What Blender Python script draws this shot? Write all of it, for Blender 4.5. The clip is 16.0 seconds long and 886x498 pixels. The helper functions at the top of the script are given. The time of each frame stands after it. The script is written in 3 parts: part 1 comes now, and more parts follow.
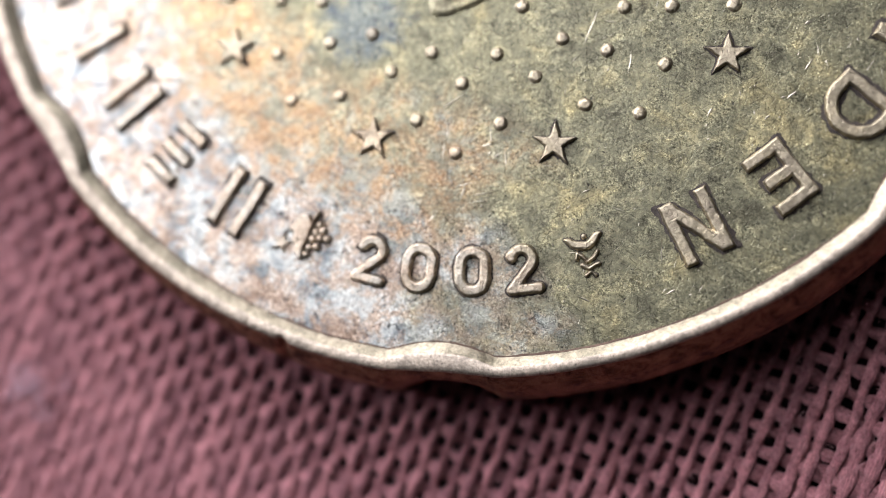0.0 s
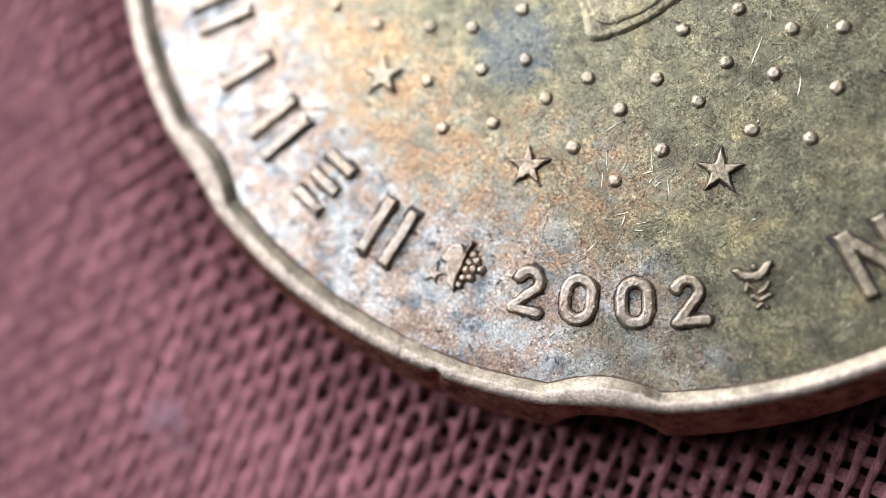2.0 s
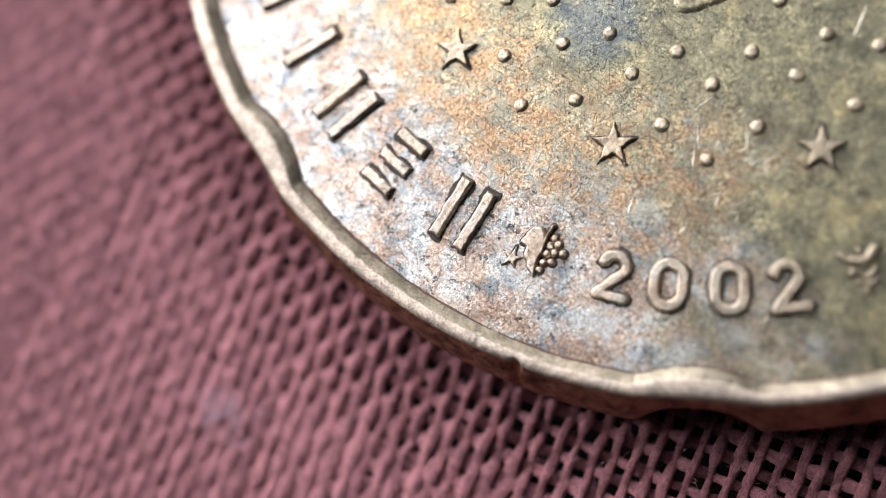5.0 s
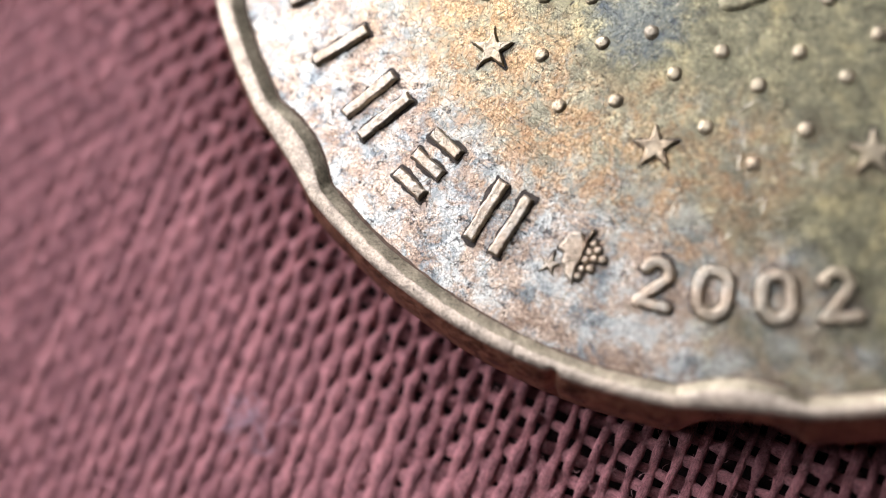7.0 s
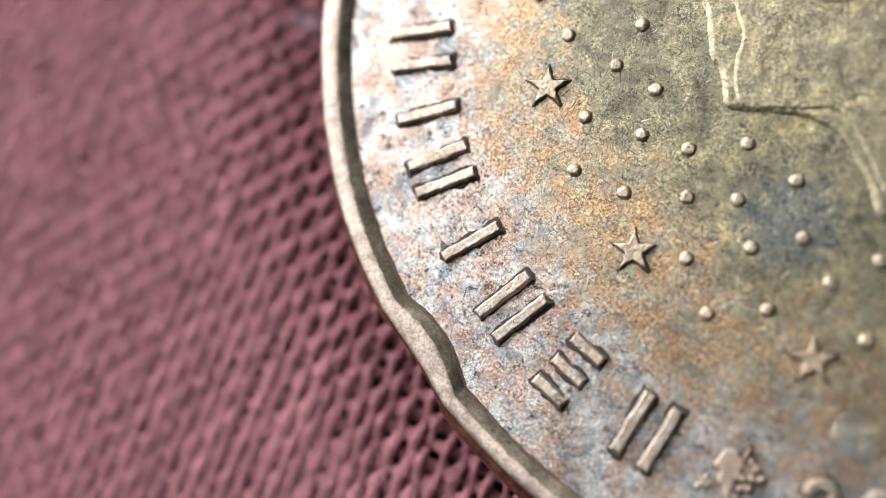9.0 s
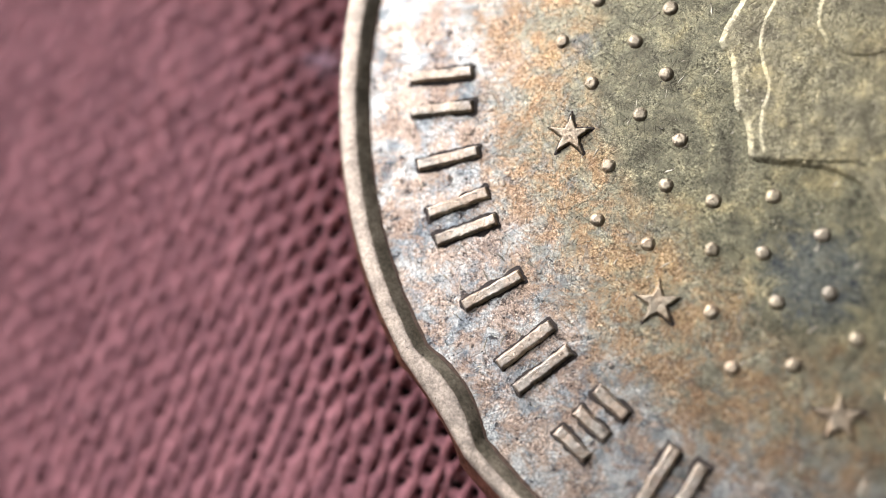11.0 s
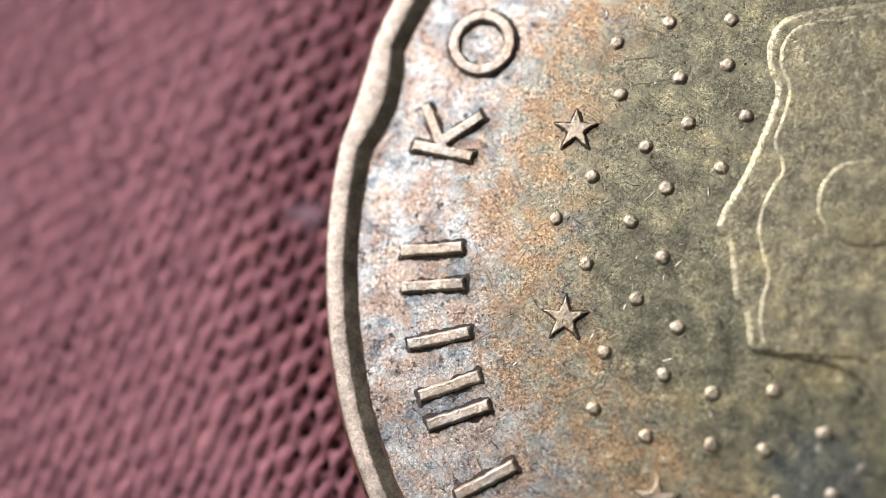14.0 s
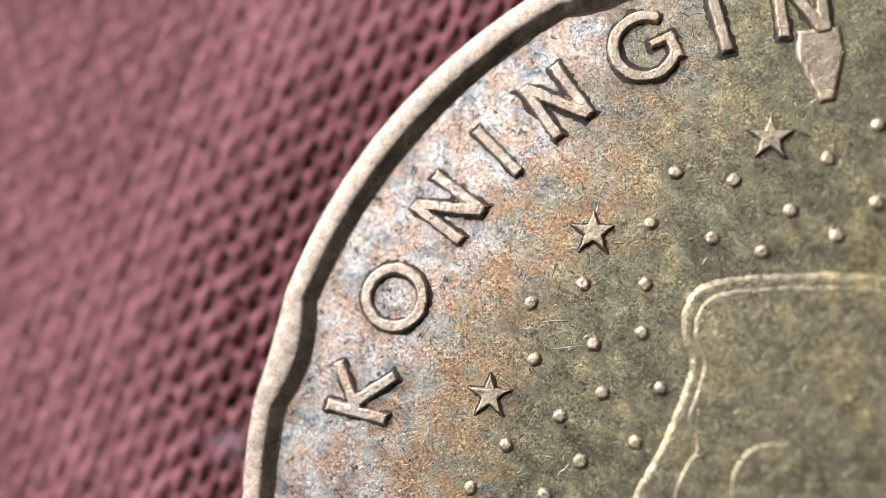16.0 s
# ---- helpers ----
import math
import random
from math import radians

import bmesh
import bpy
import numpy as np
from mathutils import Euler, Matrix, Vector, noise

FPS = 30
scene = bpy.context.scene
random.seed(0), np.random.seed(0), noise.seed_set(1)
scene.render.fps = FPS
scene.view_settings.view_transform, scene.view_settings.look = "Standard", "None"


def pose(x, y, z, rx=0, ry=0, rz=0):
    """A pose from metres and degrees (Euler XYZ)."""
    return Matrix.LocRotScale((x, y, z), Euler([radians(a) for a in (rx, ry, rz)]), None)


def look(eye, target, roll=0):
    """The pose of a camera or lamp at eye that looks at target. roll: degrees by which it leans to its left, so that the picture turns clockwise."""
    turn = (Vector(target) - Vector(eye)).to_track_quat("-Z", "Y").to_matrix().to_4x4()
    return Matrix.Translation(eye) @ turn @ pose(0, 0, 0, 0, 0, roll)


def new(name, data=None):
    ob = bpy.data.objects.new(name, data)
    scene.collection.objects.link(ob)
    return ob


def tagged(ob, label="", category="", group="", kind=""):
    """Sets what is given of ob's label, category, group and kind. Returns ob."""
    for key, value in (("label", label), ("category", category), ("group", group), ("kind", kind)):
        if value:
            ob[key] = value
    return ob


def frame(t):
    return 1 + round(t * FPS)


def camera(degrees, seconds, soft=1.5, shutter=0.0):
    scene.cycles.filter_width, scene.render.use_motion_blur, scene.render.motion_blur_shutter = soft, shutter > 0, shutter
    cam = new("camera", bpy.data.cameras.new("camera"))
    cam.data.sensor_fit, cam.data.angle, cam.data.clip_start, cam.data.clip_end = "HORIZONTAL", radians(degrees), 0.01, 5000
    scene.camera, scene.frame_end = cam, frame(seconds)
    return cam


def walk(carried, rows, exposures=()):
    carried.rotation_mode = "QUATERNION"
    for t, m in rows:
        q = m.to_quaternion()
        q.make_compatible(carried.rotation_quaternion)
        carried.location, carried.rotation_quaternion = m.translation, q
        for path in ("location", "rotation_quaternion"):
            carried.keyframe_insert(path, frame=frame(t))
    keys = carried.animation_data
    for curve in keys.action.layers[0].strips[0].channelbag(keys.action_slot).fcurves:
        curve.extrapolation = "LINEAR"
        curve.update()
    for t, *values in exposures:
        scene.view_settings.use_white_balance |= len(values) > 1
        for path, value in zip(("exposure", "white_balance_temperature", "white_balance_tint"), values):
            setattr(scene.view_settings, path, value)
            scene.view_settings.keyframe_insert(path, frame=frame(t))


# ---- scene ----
MM = 0.001
THICK = 1.86      # height of the coin's field over the cloth, mm
cam = camera(45.0, 16.0, soft=0.7)
# seconds; eye in mm from the middle of the coin's field; turn in degrees
ROWS = [
    (0.0, 4.223, -10.511, 19.403, 6.536, 12.168, 4.489),
    (0.5, 3.734, -10.755, 19.542, 6.894, 12.390, 4.415),
    (1.0, 2.959, -10.889, 19.542, 6.704, 13.195, 4.545),
    (1.5, 2.425, -10.746, 19.803, 8.457, 15.457, 4.839),
    (2.0, 2.267, -10.485, 19.349, 7.891, 15.140, 4.731),
    (2.5, 2.052, -10.376, 18.887, 7.070, 14.916, 4.565),
    (3.0, 1.901, -10.525, 18.747, 7.167, 15.118, 4.711),
    (3.5, 1.708, -10.685, 18.633, 7.485, 15.408, 4.877),
    (4.0, 1.515, -10.857, 18.508, 7.897, 15.218, 5.012),
    (4.5, 1.612, -10.856, 18.490, 8.011, 15.482, 5.054),
    (5.0, 0.893, -10.947, 18.566, 8.562, 15.858, 5.132),
    (5.2, 0.773, -10.865, 18.525, 8.687, 16.109, 5.181),
    (7.5, 0.109, -10.769, 18.157, 8.408, 15.930, 5.417),
    (8.0, 0.097, -10.762, 18.267, 9.272, 15.871, 5.448),
    (8.5, -0.713, -9.542, 18.540, 10.147, 15.813, 5.184),
    (9.0, -2.489, -7.994, 18.668, 10.529, 16.095, 4.899),
    (9.2, -2.646, -7.792, 18.670, 10.796, 16.078, 4.908),
    (11.3, -3.372, -7.029, 18.872, 11.097, 14.713, 5.217),
    (11.5, -3.357, -6.569, 18.935, 11.550, 14.732, 5.057),
    (12.0, -3.608, -5.828, 18.980, 11.985, 14.394, 5.080),
    (12.5, -3.547, -5.248, 18.974, 12.141, 14.636, 4.800),
    (13.0, -3.825, -4.324, 18.869, 11.978, 13.607, 4.765),
    (13.5, -3.986, -4.272, 18.912, 11.557, 13.343, 4.788),
    (14.0, -3.981, -3.960, 18.965, 10.866, 13.294, 4.581),
    (14.5, -3.838, -3.449, 19.152, 9.884, 13.570, 4.414),
    (15.0, -3.228, -1.382, 19.331, 8.031, 14.456, 4.303),
    (15.5, -2.891, 0.515, 19.273, 7.814, 14.085, 3.767),
    (16.0, -2.812, 2.074, 19.140, 7.342, 13.173, 3.244),
]
walk(cam, [(t, pose(MM * x, MM * y, MM * (z + THICK), rx, ry, rz)) for t, x, y, z, rx, ry, rz in ROWS],
     exposures=[(0.0, -0.05, 6080, 9), (2.0, -0.07, 5950, 9), (3.5, -0.07, 6150, 9), (5.0, -0.04, 6150, 10), (8.0, -0.05, 6250, 10), (9.0, -0.07, 6250, 10), (12.0, -0.16, 6250, 10), (14.5, -0.13, 6300, 11), (16.0, -0.01, 6450, 12)])
cam.data.dof.use_dof = True
cam.data.dof.focus_distance = 19.3 * MM
cam.data.dof.aperture_fstop = 33.0

# ---- light: a tall window to the west-north-west of a plain room, and a dim sky behind it ----
world = bpy.data.worlds.new("world")
scene.world = world
world.use_nodes = True
wn = world.node_tree
sky = wn.nodes.new("ShaderNodeTexSky")
sky.sky_type, sky.sun_disc = "NISHITA", False
sky.sun_elevation, sky.sun_rotation = radians(35), radians(200)
wn.links.new(sky.outputs[0], wn.nodes["Background"].inputs[0])
wn.nodes["Background"].inputs[1].default_value = 0.06

ROOM = pose(0, 0, 0, 0, 0, -43)           # the room's turn against the coin
for low, high, energy in ((0.13, 1.20, 49.0), (1.20, 2.85, 35.0)):       # the lower and the upper panes
    lamp = bpy.data.lights.new("window_light", "AREA")
    lamp.shape, lamp.size, lamp.size_y = "RECTANGLE", 1.5, high - low
    lamp.energy, lamp.color = energy, (1.0, 0.952, 1.01)
    lamp_ob = new("window_light", lamp)
    lamp_ob.matrix_world = ROOM @ look((-0.93, 0, (low + high) / 2), (0.5, 0, (low + high) / 2))


# ---- materials ----
def material(name):
    m = bpy.data.materials.new(name)
    m.use_nodes = True
    return m, m.node_tree, m.node_tree.nodes["Principled BSDF"]


def node(nt, kind, **inputs):
    n = nt.nodes.new(kind)
    for k, v in inputs.items():
        n.inputs[k.replace("_", " ")].default_value = v
    return n


def mm_coords(nt):
    """World position in millimetres."""
    g = nt.nodes.new("ShaderNodeNewGeometry")
    s = nt.nodes.new("ShaderNodeVectorMath")
    s.operation = "SCALE"
    s.inputs["Scale"].default_value = 1000.0
    nt.links.new(g.outputs["Position"], s.inputs[0])
    return s.outputs[0]


def noise_of(nt, co, scale, detail=4.0, rough=0.6, warp=0.0, stretch=None):
    if stretch:
        mp = nt.nodes.new("ShaderNodeMapping")
        mp.vector_type = "TEXTURE"
        mp.inputs["Scale"].default_value = stretch[:3]
        mp.inputs["Rotation"].default_value = (0, 0, radians(stretch[3]))
        nt.links.new(co, mp.inputs["Vector"])
        co = mp.outputs[0]
    n = node(nt, "ShaderNodeTexNoise", Scale=scale, Detail=detail, Roughness=rough, Distortion=warp)
    nt.links.new(co, n.inputs["Vector"])
    return n.outputs["Fac"]


def ramp(nt, fac, *stops):
    r = nt.nodes.new("ShaderNodeValToRGB")
    while len(r.color_ramp.elements) < len(stops):
        r.color_ramp.elements.new(0.5)
    for e, (p, c) in zip(r.color_ramp.elements, stops):
        e.position = p
        e.color = (*c, 1) if isinstance(c, tuple) else (c, c, c, 1)
    nt.links.new(fac, r.inputs[0])
    return r.outputs[0]


def mix(nt, fac, a, b, kind="MIX"):
    m = nt.nodes.new("ShaderNodeMix")
    m.data_type, m.blend_type = "RGBA", kind
    for sock, v in ((m.inputs[0], fac), (m.inputs[6], a), (m.inputs[7], b)):
        if isinstance(v, (int, float)):
            sock.default_value = v
        elif isinstance(v, tuple):
            sock.default_value = (*v, 1)
        else:
            nt.links.new(v, sock)
    return m.outputs[2]


def math_of(nt, op, a, b=0.0):
    m = nt.nodes.new("ShaderNodeMath")
    m.operation = op
    for sock, v in ((m.inputs[0], a), (m.inputs[1], b)):
        if isinstance(v, (int, float)):
            sock.default_value = v
        else:
            nt.links.new(v, sock)
    return m.outputs[0]


def bump(nt, height, distance, strength=1.0, under=None):
    b = nt.nodes.new("ShaderNodeBump")
    b.inputs["Strength"].default_value = strength
    b.inputs["Distance"].default_value = distance
    nt.links.new(height, b.inputs["Height"])
    if under:
        nt.links.new(under, b.inputs["Normal"])
    return b.outputs[0]


def distance_to(nt, co, place):
    d = nt.nodes.new("ShaderNodeVectorMath")
    d.operation = "DISTANCE"
    d.inputs[1].default_value = place
    nt.links.new(co, d.inputs[0])
    return d.outputs["Value"]


def coin_metal(name, worn, tone):
    """Brass-coloured coin alloy: a rough olive tarnish, and over one side a glossier film of beige, orange, lilac and pale blue stains."""
    m, nt, p = material(name)
    co = mm_coords(nt)
    coarse = noise_of(nt, co, 0.55, 4, 0.6, 0.6)
    mottled = noise_of(nt, co, 2.6, 9, 0.8, 0.4)
    speckle = noise_of(nt, co, 15.0, 4, 0.7)
    # the tarnish: grey-olive, with a few yellower and a few darker clouds
    olive = ramp(nt, mottled, (0.36, (0.085, 0.080, 0.055)), (0.45, (0.19, 0.18, 0.122)), (0.54, (0.27, 0.252, 0.165)), (0.64, (0.46, 0.41, 0.26)))
    cloud = noise_of(nt, co, 0.75, 7, 0.68, 0.5)
    olive = mix(nt, 0.8, olive, ramp(nt, cloud, (0.36, (0.46, 0.46, 0.45)), (0.46, (0.90, 0.92, 0.90)), (0.55, (1.12, 1.10, 1.0)), (0.64, (1.6, 1.45, 1.15))), "MULTIPLY")
    # where the film lies
    sep = nt.nodes.new("ShaderNodeSeparateXYZ")
    nt.links.new(co, sep.inputs[0])
    side = math_of(nt, "MULTIPLY_ADD", sep.outputs[0], -0.20)
    side.node.inputs[2].default_value = -0.05
    side = math_of(nt, "ADD", side, math_of(nt, "MULTIPLY", sep.outputs[1], -0.05))
    side = math_of(nt, "ADD", side, math_of(nt, "MULTIPLY", math_of(nt, "SUBTRACT", coarse, 0.5), 1.6))
    flat = nt.nodes.new("ShaderNodeVectorMath")
    flat.operation = "MULTIPLY"
    flat.inputs[1].default_value = (1, 1, 0)
    nt.links.new(co, flat.inputs[0])
    radius = distance_to(nt, flat.outputs[0], (0, 0, 0))
    radius = math_of(nt, "ADD", radius, math_of(nt, "MULTIPLY", math_of(nt, "SUBTRACT", cloud, 0.5), 3.6))
    reach = math_of(nt, "ADD", radius, math_of(nt, "MULTIPLY", math_of(nt, "MAXIMUM", math_of(nt, "MULTIPLY", sep.outputs[1], -1.0), 0.0), 0.1))
    reach = math_of(nt, "MULTIPLY", reach, 0.1)
    side = math_of(nt, "MULTIPLY", ramp(nt, side, (0.0, 0.0), (0.6, 1.0)), ramp(nt, reach, (0.57, 0.0), (0.69, 1.0)))
    # its colours: beige further in, pale blue-grey by the rim, with orange and lilac patches
    outer = ramp(nt, math_of(nt, "MULTIPLY", radius, 0.1), (0.72, 0.0), (0.86, 1.0))
    beige = ramp(nt, mottled, (0.34, (0.38, 0.35, 0.265)), (0.64, (0.61, 0.57, 0.44)))
    pale = ramp(nt, noise_of(nt, co, 1.5, 7, 0.72, 0.4), (0.36, (0.24, 0.285, 0.32)), (0.46, (0.49, 0.54, 0.55)), (0.55, (0.90, 0.92, 0.87)))
    stains = mix(nt, outer, beige, pale)
    rust = ramp(nt, speckle, (0.32, (0.48, 0.255, 0.135)), (0.52, (0.82, 0.465, 0.245)), (0.68, (0.96, 0.71, 0.48)))
    patch = ramp(nt, noise_of(nt, co, 1.6, 9, 0.8, 0.4), (0.445, 0.0), (0.545, 0.95))
    stains = mix(nt, math_of(nt, "MULTIPLY", patch, math_of(nt, "SUBTRACT", 1.0, math_of(nt, "MULTIPLY", outer, 0.42))), stains, rust)
    lilac = ramp(nt, speckle, (0.34, (0.19, 0.225, 0.275)), (0.62, (0.44, 0.50, 0.535)))
    lilacs = ramp(nt, noise_of(nt, co, 1.9, 8, 0.76, 0.5), (0.54, 0.0), (0.61, 0.6))
    stains = mix(nt, math_of(nt, "MULTIPLY", lilacs, ramp(nt, outer, (0.0, 1.0), (1.0, 0.5))), stains, lilac)
    # fine grain, dark pits and specks
    grain = ramp(nt, speckle, (0.34, 0.32), (0.5, 1.0), (0.66, 1.75))
    fine = ramp(nt, noise_of(nt, co, 34.0, 2, 0.6), (0.36, 0.5), (0.64, 1.5))
    pitmask = ramp(nt, noise_of(nt, co, 7.5, 3, 0.62), (0.65, 0.0), (0.69, 1.0))
    specks = ramp(nt, noise_of(nt, co, 17.0, 2, 0.5), (0.67, 0.0), (0.71, 0.8))
    spots = math_of(nt, "MULTIPLY", ramp(nt, noise_of(nt, co, 5.0, 5, 0.68), (0.60, 0.0), (0.65, 1.0)), math_of(nt, "MULTIPLY", outer, side))
    pitmask = math_of(nt, "MAXIMUM", pitmask, spots)
    film = mix(nt, side, mix(nt, 0.4, olive, (0.47, 0.43, 0.32)), stains)
    for place, size, much in (((-2.1, -4.15, 1.86), 1.0, 0.68), ((-6.25, -0.05, 1.86), 0.30, 0.5)):       # two blue stains
        far = math_of(nt, "ADD", distance_to(nt, co, place), math_of(nt, "MULTIPLY", math_of(nt, "SUBTRACT", mottled, 0.5), 2.2 * size))
        film = mix(nt, ramp(nt, math_of(nt, "MULTIPLY", far, 0.5), (0.25 * size, much), (0.5 * size, 0.0)), film, (0.15, 0.235, 0.36))
    # hairlines, in the few directions in which the coin was rubbed
    cuts = None
    for turn, size in ((28, 0.30), (64, 0.22), (-35, 0.26), (95, 0.18)):
        line = ramp(nt, noise_of(nt, co, 1.0, 0, 0.4, 0.15, (size, 0.028, 1.0, turn)), (0.72, 0.0), (0.78, 1.0))
        cuts = math_of(nt, "MAXIMUM", cuts, line) if cuts else line
    worked = ramp(nt, noise_of(nt, co, 2.2, 4, 0.65, 0.5), (0.38, 0.3), (0.6, 1.3))      # the grain shows more in some places
    shades = []
    for c, deep in ((mix(nt, math_of(nt, "MULTIPLY", side, ramp(nt, outer, (0.0, 0.22), (1.0, 0.85))), mix(nt, 1.0, olive, (1.95, 2.0, 1.92), "MULTIPLY"), stains), 0.72),
                    (film, 0.48)):
        much = math_of(nt, "MULTIPLY", worked, deep)
        c = mix(nt, much, mix(nt, much, c, grain, "MULTIPLY"), fine, "MULTIPLY")
        if worn:
            c = mix(nt, worn, c, ramp(nt, speckle, (0.3, (0.52, 0.445, 0.335)), (0.6, (0.82, 0.705, 0.535))))
        c = mix(nt, 1.0, c, tone, "MULTIPLY")        # the grey tarnish over all of it
        c = mix(nt, math_of(nt, "MULTIPLY", specks, 0.25 if worn else 0.7), c, (0.03, 0.026, 0.028))
        c = mix(nt, math_of(nt, "MULTIPLY", cuts, 0.15 if worn else 0.28), c, (0.04, 0.035, 0.03))
        shades.append(mix(nt, math_of(nt, "MULTIPLY", pitmask, 0.35 if worn else 0.75), c, (0.025, 0.022, 0.026)))
    n = bump(nt, noise_of(nt, co, 16.0, 3, 0.6), 0.000006, 0.8)
    n = bump(nt, noise_of(nt, co, 5.0, 3, 0.55), 0.000008, 0.6, n)
    n = bump(nt, noise_of(nt, co, 1.8, 3, 0.5), 0.00002, 0.6, n)
    n = bump(nt, pitmask, -0.000012, 0.7, n)
    n = bump(nt, cuts, -0.000013, 0.7, n)
    p.inputs["Metallic"].default_value = 1.0
    p.inputs["Roughness"].default_value = 0.56
    nt.links.new(shades[0], p.inputs["Base Color"])
    nt.links.new(n, p.inputs["Normal"])
    gloss = nt.nodes.new("ShaderNodeBsdfPrincipled")
    gloss.inputs["Metallic"].default_value = 1.0
    nt.links.new(shades[1], gloss.inputs["Base Color"])
    nt.links.new(ramp(nt, mottled, (0.3, 0.40 if worn else 0.38), (0.7, 0.50 if worn else 0.49)), gloss.inputs["Roughness"])
    nt.links.new(n, gloss.inputs["Normal"])
    both = nt.nodes.new("ShaderNodeMixShader")
    both.inputs[0].default_value = 0.5
    nt.links.new(p.outputs[0], both.inputs[1])
    nt.links.new(gloss.outputs[0], both.inputs[2])
    nt.links.new(both.outputs[0], nt.nodes["Material Output"].inputs["Surface"])
    return m


METAL = coin_metal("tarnished_coin_metal", 0.0, (0.60, 0.595, 0.575))
WORN = coin_metal("worn_relief_metal", 0.6, (0.70, 0.68, 0.65))


def rim_metal(name, low, high, rough):
    """Smoothly worn metal with a soft mottling, fine grain and few specks."""
    m, nt, p = material(name)
    co = mm_coords(nt)
    soft, fine = noise_of(nt, co, 1.6, 7, 0.68, 0.4), noise_of(nt, co, 17.0, 4, 0.7)
    c = ramp(nt, soft, (0.34, low), (0.62, high))
    c = mix(nt, 0.6, c, ramp(nt, fine, (0.34, 0.5), (0.5, 1.0), (0.66, 1.4)), "MULTIPLY")
    c = mix(nt, 0.6, c, ramp(nt, noise_of(nt, co, 5.0, 6, 0.75, 0.3), (0.36, 0.55), (0.5, 1.0), (0.64, 1.35)), "MULTIPLY")
    c = mix(nt, ramp(nt, noise_of(nt, co, 9.0, 3, 0.6), (0.67, 0.0), (0.71, 0.6)), c, (0.05, 0.042, 0.04))
    nt.links.new(c, p.inputs["Base Color"])
    p.inputs["Metallic"].default_value = 1.0
    nt.links.new(ramp(nt, soft, (0.3, rough - 0.06), (0.7, rough + 0.08)), p.inputs["Roughness"])
    n = bump(nt, fine, 0.000008, 0.9)
    n = bump(nt, noise_of(nt, co, 4.0, 4, 0.6), 0.00002, 0.6, n)
    nt.links.new(bump(nt, noise_of(nt, co, 1.0, 2, 0.5, 0.1, (0.4, 0.05, 1.0, 24)), 0.000005, 0.3, n), p.inputs["Normal"])
    return m


CENTRE = coin_metal("worn_centre_metal", 0.12, (0.68, 0.665, 0.62))
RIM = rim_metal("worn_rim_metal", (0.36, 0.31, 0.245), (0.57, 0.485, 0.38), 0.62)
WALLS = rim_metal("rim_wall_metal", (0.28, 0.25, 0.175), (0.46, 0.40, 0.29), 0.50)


def edge_metal():
    m, nt, p = material("coppery_coin_edge")
    co = mm_coords(nt)
    c = ramp(nt, noise_of(nt, co, 3.0, 6, 0.7, 0.3), (0.36, (0.085, 0.042, 0.026)), (0.48, (0.23, 0.118, 0.070)), (0.64, (0.42, 0.235, 0.145)))
    nt.links.new(c, p.inputs["Base Color"])
    p.inputs["Metallic"].default_value = 1.0
    p.inputs["Roughness"].default_value = 0.5
    nt.links.new(bump(nt, noise_of(nt, co, 8.0, 6, 0.75), 0.00006, 0.7), p.inputs["Normal"])
    return m


EDGE = edge_metal()


def dirt_material(name, low, high):
    m, nt, p = material(name)
    co = mm_coords(nt)
    nt.links.new(ramp(nt, noise_of(nt, co, 9.0, 5, 0.7), (0.3, low), (0.7, high)), p.inputs["Base Color"])
    p.inputs["Roughness"].default_value = 0.8
    nt.links.new(bump(nt, noise_of(nt, co, 20.0, 5, 0.7), 0.00003, 0.6), p.inputs["Normal"])
    return m


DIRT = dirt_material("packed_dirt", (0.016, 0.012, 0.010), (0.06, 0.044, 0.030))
BROWN = dirt_material("brown_rim_dirt", (0.045, 0.026, 0.016), (0.15, 0.095, 0.06))


def plain_material(name, colour, rough, metal):
    m, nt, p = material(name)
    co = mm_coords(nt)
    nt.links.new(ramp(nt, noise_of(nt, co, 6.0, 4, 0.6), (0.3, tuple(0.7 * v for v in colour)), (0.7, colour)), p.inputs["Base Color"])
    p.inputs["Roughness"].default_value, p.inputs["Metallic"].default_value = rough, metal
    return m


NICK = plain_material("bare_metal_nick", (0.44, 0.40, 0.30), 0.40, 1.0)
FUZZ = plain_material("loose_maroon_fibre", (0.50, 0.25, 0.255), 0.7, 0.0)
LINT = plain_material("pale_fibre", (0.60, 0.44, 0.52), 0.8, 0.0)


